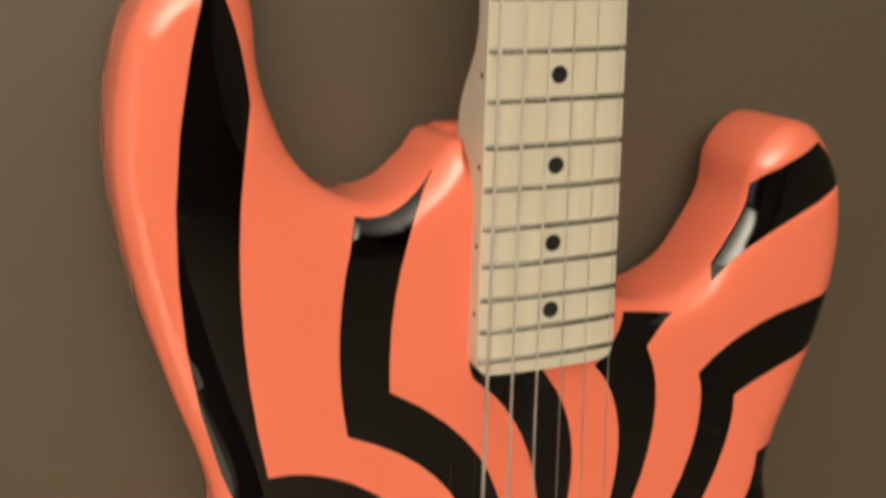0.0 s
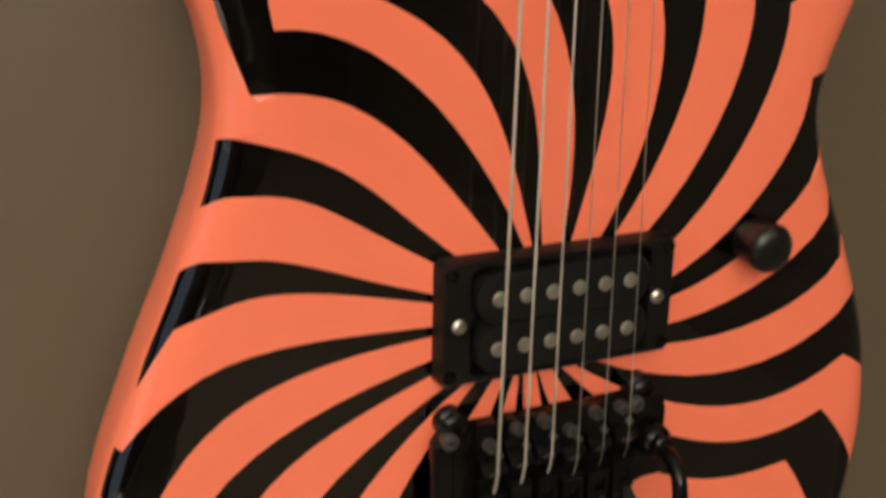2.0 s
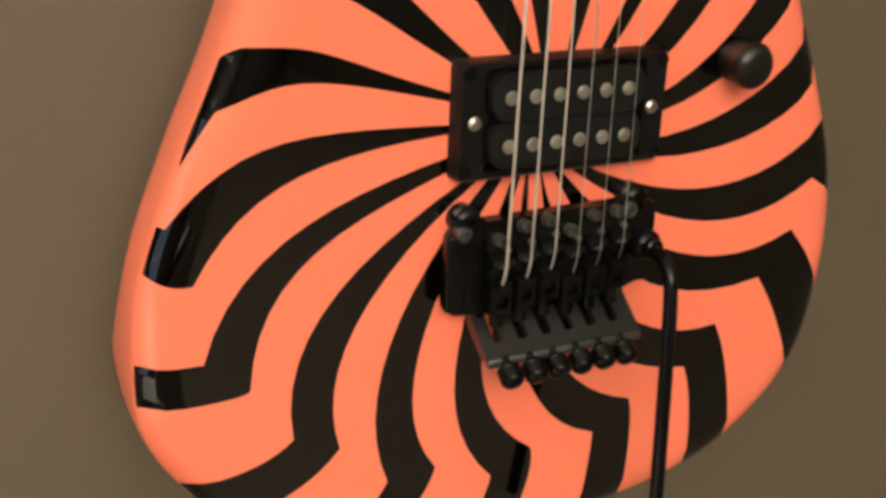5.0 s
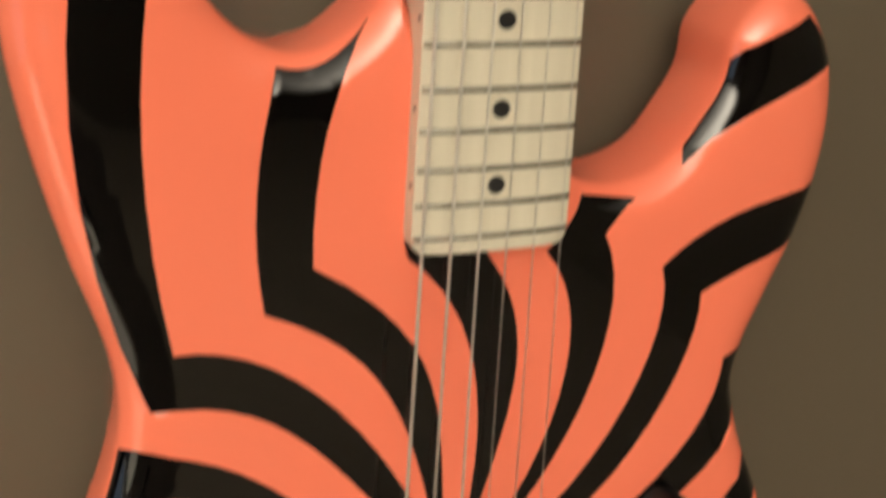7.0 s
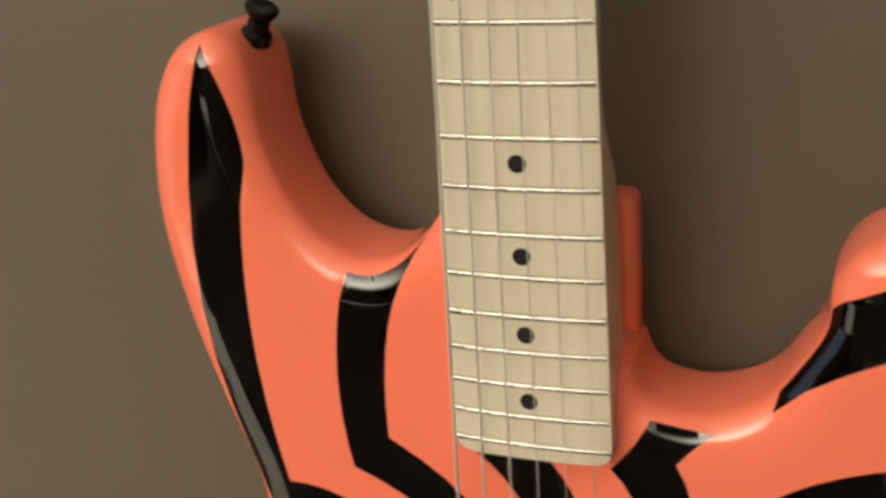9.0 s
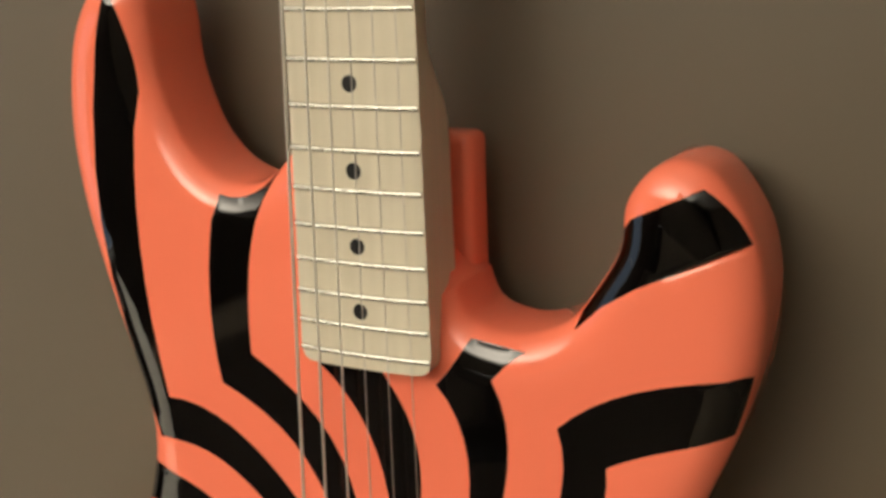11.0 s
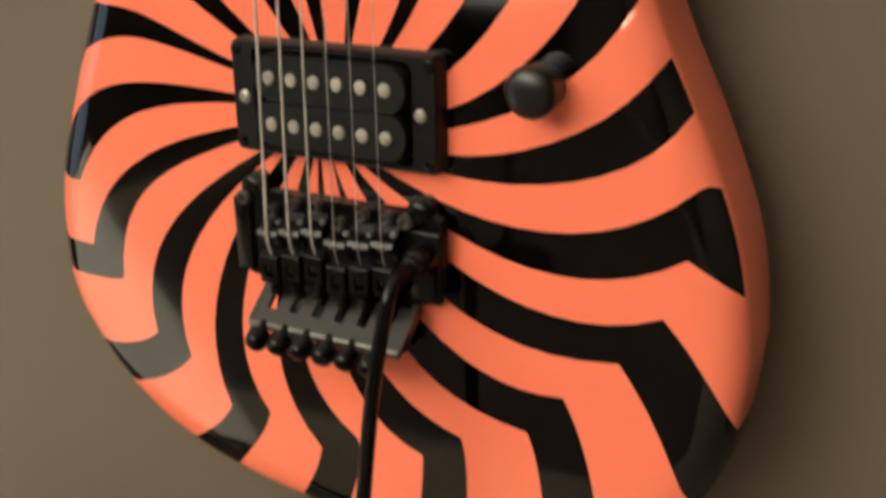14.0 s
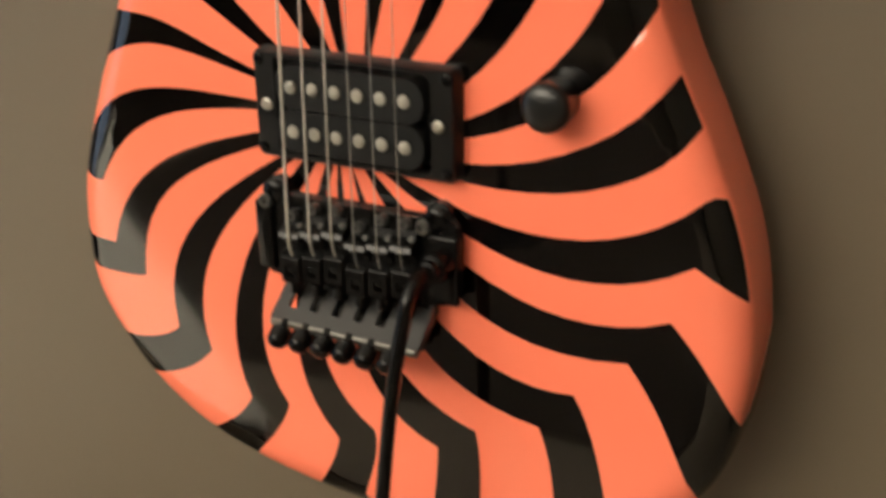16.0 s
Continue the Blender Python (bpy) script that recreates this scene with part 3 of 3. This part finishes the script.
def build_bridge():
    bm = bmesh.new()
    plan = [(-47, 7.5), (-44, 9.5), (40, 10), (45, 7.5), (46, 2), (45.6, -22.5), (42, -26), (33, -28.8), (-34, -29.3), (-45.5, -28), (-49.3, -25), (-50, -21), (-49.3, 4)]
    loft(bm, [[(x, -3.0, z) for x, z in plan], [(x, -6.3, z) for x, z in plan], [(x * 0.985, -7.1, z * 0.97) for x, z in plan]], True, True)
    box(bm, (-36, 3, -22), (33, -3.5, 4))
    bridge = part("tremolo_bridge", bm, BLACK_METAL, guitar, "black locking tremolo bridge", angle=30)
    bm = bmesh.new()
    box(bm, (-50.3, -9.4, -25.5), (-42.0, -5.5, 5.5), bevel=1.3, seg=3)
    part("side_wing", bm, BLACK_METAL, bridge)
    bm = bmesh.new()
    box(bm, (31.5, -8.4, -26.0), (45.4, -5.5, 3.0), bevel=1.2, seg=3)
    part("side_wing", bm, BLACK_METAL, bridge)
    bm = bmesh.new()
    box(bm, (-25, -6.6, -47), (31, -1.0, -26), bevel=1.5)
    part("spring_block", bm, BLACK_METAL, bridge)
    # two domed posts, each with its locking screw
    for x, z in ((-41.3, 9.6), (35.6, 9.6)):
        bm = bmesh.new()
        lathe(bm, (x, 0.5, z), (0, -1, 0), [(0, 5.9), (4.5, 5.9), (5.6, 4.6), (6.6, 4.6), (7.6, 5.4), (8.6, 4.6), (9.3, 3.2), (9.5, 1.7), (8.2, 1.5), (8.2, 0)], 28)
        part("pivot_stud", bm, BLACK_METAL, bridge)
    for x, z in ((-44.3, 5.9), (31.0, 6.4)):
        bm = bmesh.new()
        lathe(bm, (x, -6.0, z), (0, -1, 0), [(0, 3.1), (4.2, 3.1), (4.9, 2.6), (4.9, 1.5), (3.0, 1.4), (3.0, 0)], 20)
        part("locking_screw", bm, RING_STEEL, bridge)
    for i in range(6):
        x, zc = saddle_x(i), SADDLE_Z[i]
        bm = bmesh.new()
        # narrow tongue in front, a crest for the string, and a thicker block behind
        extrude_profile(bm, [(9.6, -6.8), (9.6, -8.6), (zc + 8, -9.4), (zc + 4.6, -10.6), (zc + 2.2, -15.0), (zc + 0.4, -15.9), (zc - 1.2, -14.8)]
                        + [(zc - 2.6, -11.6), (zc - 7.0, -11.4), (zc - 7.4, -14.0), (zc - 13, -14.9), (zc - 19.2, -12.4), (zc - 20.6, -10.6), (zc - 20.6, -6.8)], x - 4.75, x + 4.75)
        saddle = part("saddle", bm, BLACK_METAL, bridge, smooth=False)
        bm = bmesh.new()
        lathe(bm, (x, -8.4, zc + BOLT_UP[i]), (0, -1, 0.12), [(0, 2.5), (4.0, 2.5), (4.5, 2.15), (4.5, 1.35), (4.1, 1.25), (2.4, 1.2), (2.4, 0)], 20)
        part("intonation_screw", bm, RING_STEEL, saddle, "worn dark socket screw" if i == 0 else "")
        bm = bmesh.new()
        holed_block(bm, [x - 4.4, x - 2.2, x + 2.2, x + 4.4], [zc - 20.2, zc - 17.2, zc - 12.6, zc - 8.3], -15.9, -10.5)
        part("string_clamp", bm, BLACK_METAL, saddle, smooth=False)
        bm = bmesh.new()
        box(bm, (x - 1.8, -15.3, zc - 15.4), (x + 1.8, -10.6, zc - 12.7), bevel=0.3)
        part("clamp_insert", bm, BLACK_METAL, saddle)
        for side in (-3.4, 3.4):
            bm = bmesh.new()
            lathe(bm, (x + side, -9.8, zc + 2.6 + 0.5 * side), (0, -1, 0.3), [(0, 1.35), (2.6, 1.35), (3.0, 0.9), (3.0, 0)], 12)
            part("side_screw", bm, RING_STEEL, saddle)
        # small bar of lighter worn metal, added for the glint under the string
        bm = bmesh.new()
        tube(bm, [(x - 1.9, -15.2, zc), (x - 0.8, -15.6, zc), (x, -15.2, zc), (x + 0.8, -15.6, zc), (x + 1.9, -15.2, zc)], 0.8, 10)
        part("crest", bm, WORN_STEEL, saddle, "worn saddle crest, lighter for its glint")
        bm = bmesh.new()
        lathe(bm, (x, -11.0, zc - 18), (0, -0.10, -1), [(-2, 2.3), (6.0 + zc * 0.5, 2.0), (6.5 + zc * 0.5, 2.6), (11.0 + zc * 0.5, 2.6), (11.6 + zc * 0.5, 2.0), (11.6 + zc * 0.5, 1.2), (10.0 + zc * 0.5, 0)], 16)
        part("lock_screw", bm, BLACK_METAL, saddle)
    # fine tuner plate: a sloping comb with a turned-down lip and side cheeks
    bm = bmesh.new()
    up, nrm = Vector((0, 14.4, 11.8)).normalized(), Vector((0, -11.8, 14.4)).normalized()
    X0, X1 = -37.6, 33.4
    outline = [(X0, 0.0), (X1, 0.0), (X1, 18.6)]
    for i in range(5, -1, -1):
        x = saddle_x(i)
        outline += [(x + 2.3, 18.6), (x + 2.3, 7.4), (x + 1.6, 6.6), (x - 1.6, 6.6), (x - 2.3, 7.4), (x - 2.3, 18.6)]
    outline.append((X0, 18.6))
    loft(bm, [[(x, -21.0 + up.y * s + nrm.y * n, -42.2 + up.z * s + nrm.z * n) for x, s in outline] for n in (0, -2.4)], True, True)
    plate = part("fine_tuner_plate", bm, PLATE_METAL, bridge, "worn grey metal comb plate", smooth=False)
    # the lip's bright line is put into its lighter metal
    bm = bmesh.new()
    box(bm, (X0, -21.9, -45.4), (X1, -19.4, -42.0), bevel=1.0, seg=3)
    part("lip", bm, LIP_METAL, plate, "lip in brighter metal for its glint")
    for x0 in (X0 - 0.2, X1 - 2.0):
        bm = bmesh.new()
        extrude_profile(bm, [(-41.6, -20.6), (-30.2, -6.6), (-26.5, -6.2), (-26.5, -2.5), (-33.0, -2.5), (-44.2, -16.5)], x0, x0 + 2.2)
        part("cheek", bm, PLATE_METAL, plate, smooth=False)
    for i in range(6):
        bm = bmesh.new()
        x = (i - 2.5) * 10.6 - 3.5
        ridges = [(1.8 + 0.8 * k, 4.5 if k % 2 else 4.75) for k in range(7)]
        lathe(bm, (x, -22.2, -44.4), (0, -0.79, -0.61), [(-3.0, 2.0), (0.2, 2.0), (0.6, 3.4), (1.2, 4.3)] + ridges + [(7.4, 4.4), (8.6, 3.7), (9.4, 2.4), (9.7, 0)], 24)
        part("fine_tuner", bm, BLACK_METAL, plate, "knurled dark tuner knob" if i == 0 else "")
    # arm and its socket
    bm = bmesh.new()
    lathe(bm, (37.8, -7, -8.0), (0, -1, 0), [(0, 6.8), (7.6, 6.3), (8.8, 5.6), (9.6, 4.6), (12.2, 4.2), (12.9, 3.4), (12.9, 0)], 28)
    part("arm_socket", bm, BLACK_METAL, bridge)
    bm = bmesh.new()
    ctrl = [(37.5, -9, -8), (37, -18, -8.2), (36.8, -26, -9.3), (36.3, -31.8, -14.2), (35.6, -34.6, -23), (34.2, -37.6, -36), (32.2, -41.6, -60), (30.4, -45.8, -92), (28.2, -50.4, -128), (26.5, -54.6, -160)]
    pts = [tuple(p) for p in catmull(ctrl, 5)]
    tube(bm, pts, 2.9, 14)
    part("tremolo_arm", bm, BLACK_METAL, guitar, "long black tremolo arm hanging down")


build_bridge()

# ---- guitar: knob and strap buttons ----
bm = bmesh.new()
lathe(bm, (83.0, 0, 61.4), (0, -1, 0), [(0.2, 8.3), (2, 8.4), (7, 8.8), (10.5, 9.4), (12.6, 9.3), (14.0, 8.4), (15.1, 6.8), (15.8, 4.6), (16.1, 2.2), (16.2, 0)], 40)
part("volume_knob", bm, KNOB_PLASTIC, guitar, "black domed volume knob", angle=60)
for base, axis in (((-102, 22, 314), (0.45, -0.12, 1)), ((-4, 22, -146), (0, 0, -1))):
    bm = bmesh.new()
    lathe(bm, base, axis, [(-2, 5.5), (1.5, 5.5), (3, 4.0), (7, 3.8), (9.2, 5.6), (11.2, 6.2), (12, 5.4), (11.8, 1.8), (11.0, 0)], 24)
    part("strap_button", bm, BLACK_METAL, guitar, "black metal strap button")

# ---- what holds the guitar, and the added rug and lamp ----
hanger = new("wall_hanger")
hanger.location = (0, WALL_Y, Z0 + 0.665)
bpy.context.view_layer.update()
tagged(hanger, "black padded yoke on the wall holding the guitar", "wall hanger")
bm = bmesh.new()
back = WALL_Y * 1000
box(bm, (-22, back - 7, 650), (22, back - 0.2, 720), bevel=2)
tube(bm, [(0, back - 5, 680), (0, 40, 672), (0, 22, 668)], 5, 12)
part("bracket", bm, BLACK_METAL, hanger)
bm = bmesh.new()
tube(bm, [(-27, -12, 668), (-27, 16, 666), (-14, 22, 664), (14, 22, 664), (27, 16, 666), (27, -12, 668)], 4.5, 12)
part("yoke", bm, BLACK_PLASTIC, hanger)

# unseen rug, added where the lacquer has to mirror a dark floor
rug = new("rug")
rug.location = (-1.22, -3.29, 0)
bpy.context.view_layer.update()
tagged(rug, "unseen dark rug added to darken the lacquer's reflections", "rug")
bm = bmesh.new()
box(bm, (-2600, -4900, -1199), (150, -1680, -1186), bevel=5)
part("pile", bm, DARK_RUG, rug)

# unseen fixture, added around the uplight; its bowl blocks direct light
lamp = new("floor_lamp")
lamp.location = (LAMP_AT[0], LAMP_AT[1], 0)
bpy.context.view_layer.update()
tagged(lamp, "unseen bowl uplighter added to light the room", "floor lamp")
BX, BY = LAMP_AT[0] * 1000, LAMP_AT[1] * 1000
bm = bmesh.new()
lathe(bm, (BX, BY, -1186), (0, 0, 1), [(0, 0), (0, 140), (12, 140), (22, 120), (28, 20), (28, 0)], 40)
part("base", bm, BLACK_METAL, lamp)
bm = bmesh.new()
lathe(bm, (BX, BY, -1175), (0, 0, 1), [(0, 13), (LAMP_AT[2] * 1000 - 140, 13)], 20)
part("pole", bm, BLACK_METAL, lamp)
bm = bmesh.new()
lathe(bm, (BX, BY, LAMP_AT[2] * 1000 - 1760), (0, 0, 1), [(460, 14), (470, 60), (500, 140), (560, 185), (700, 190), (700, 186), (562, 181), (502, 134), (478, 55), (474, 0)], 48)
part("bowl", bm, BLACK_METAL, lamp, "wide black metal bowl shade", angle=60)
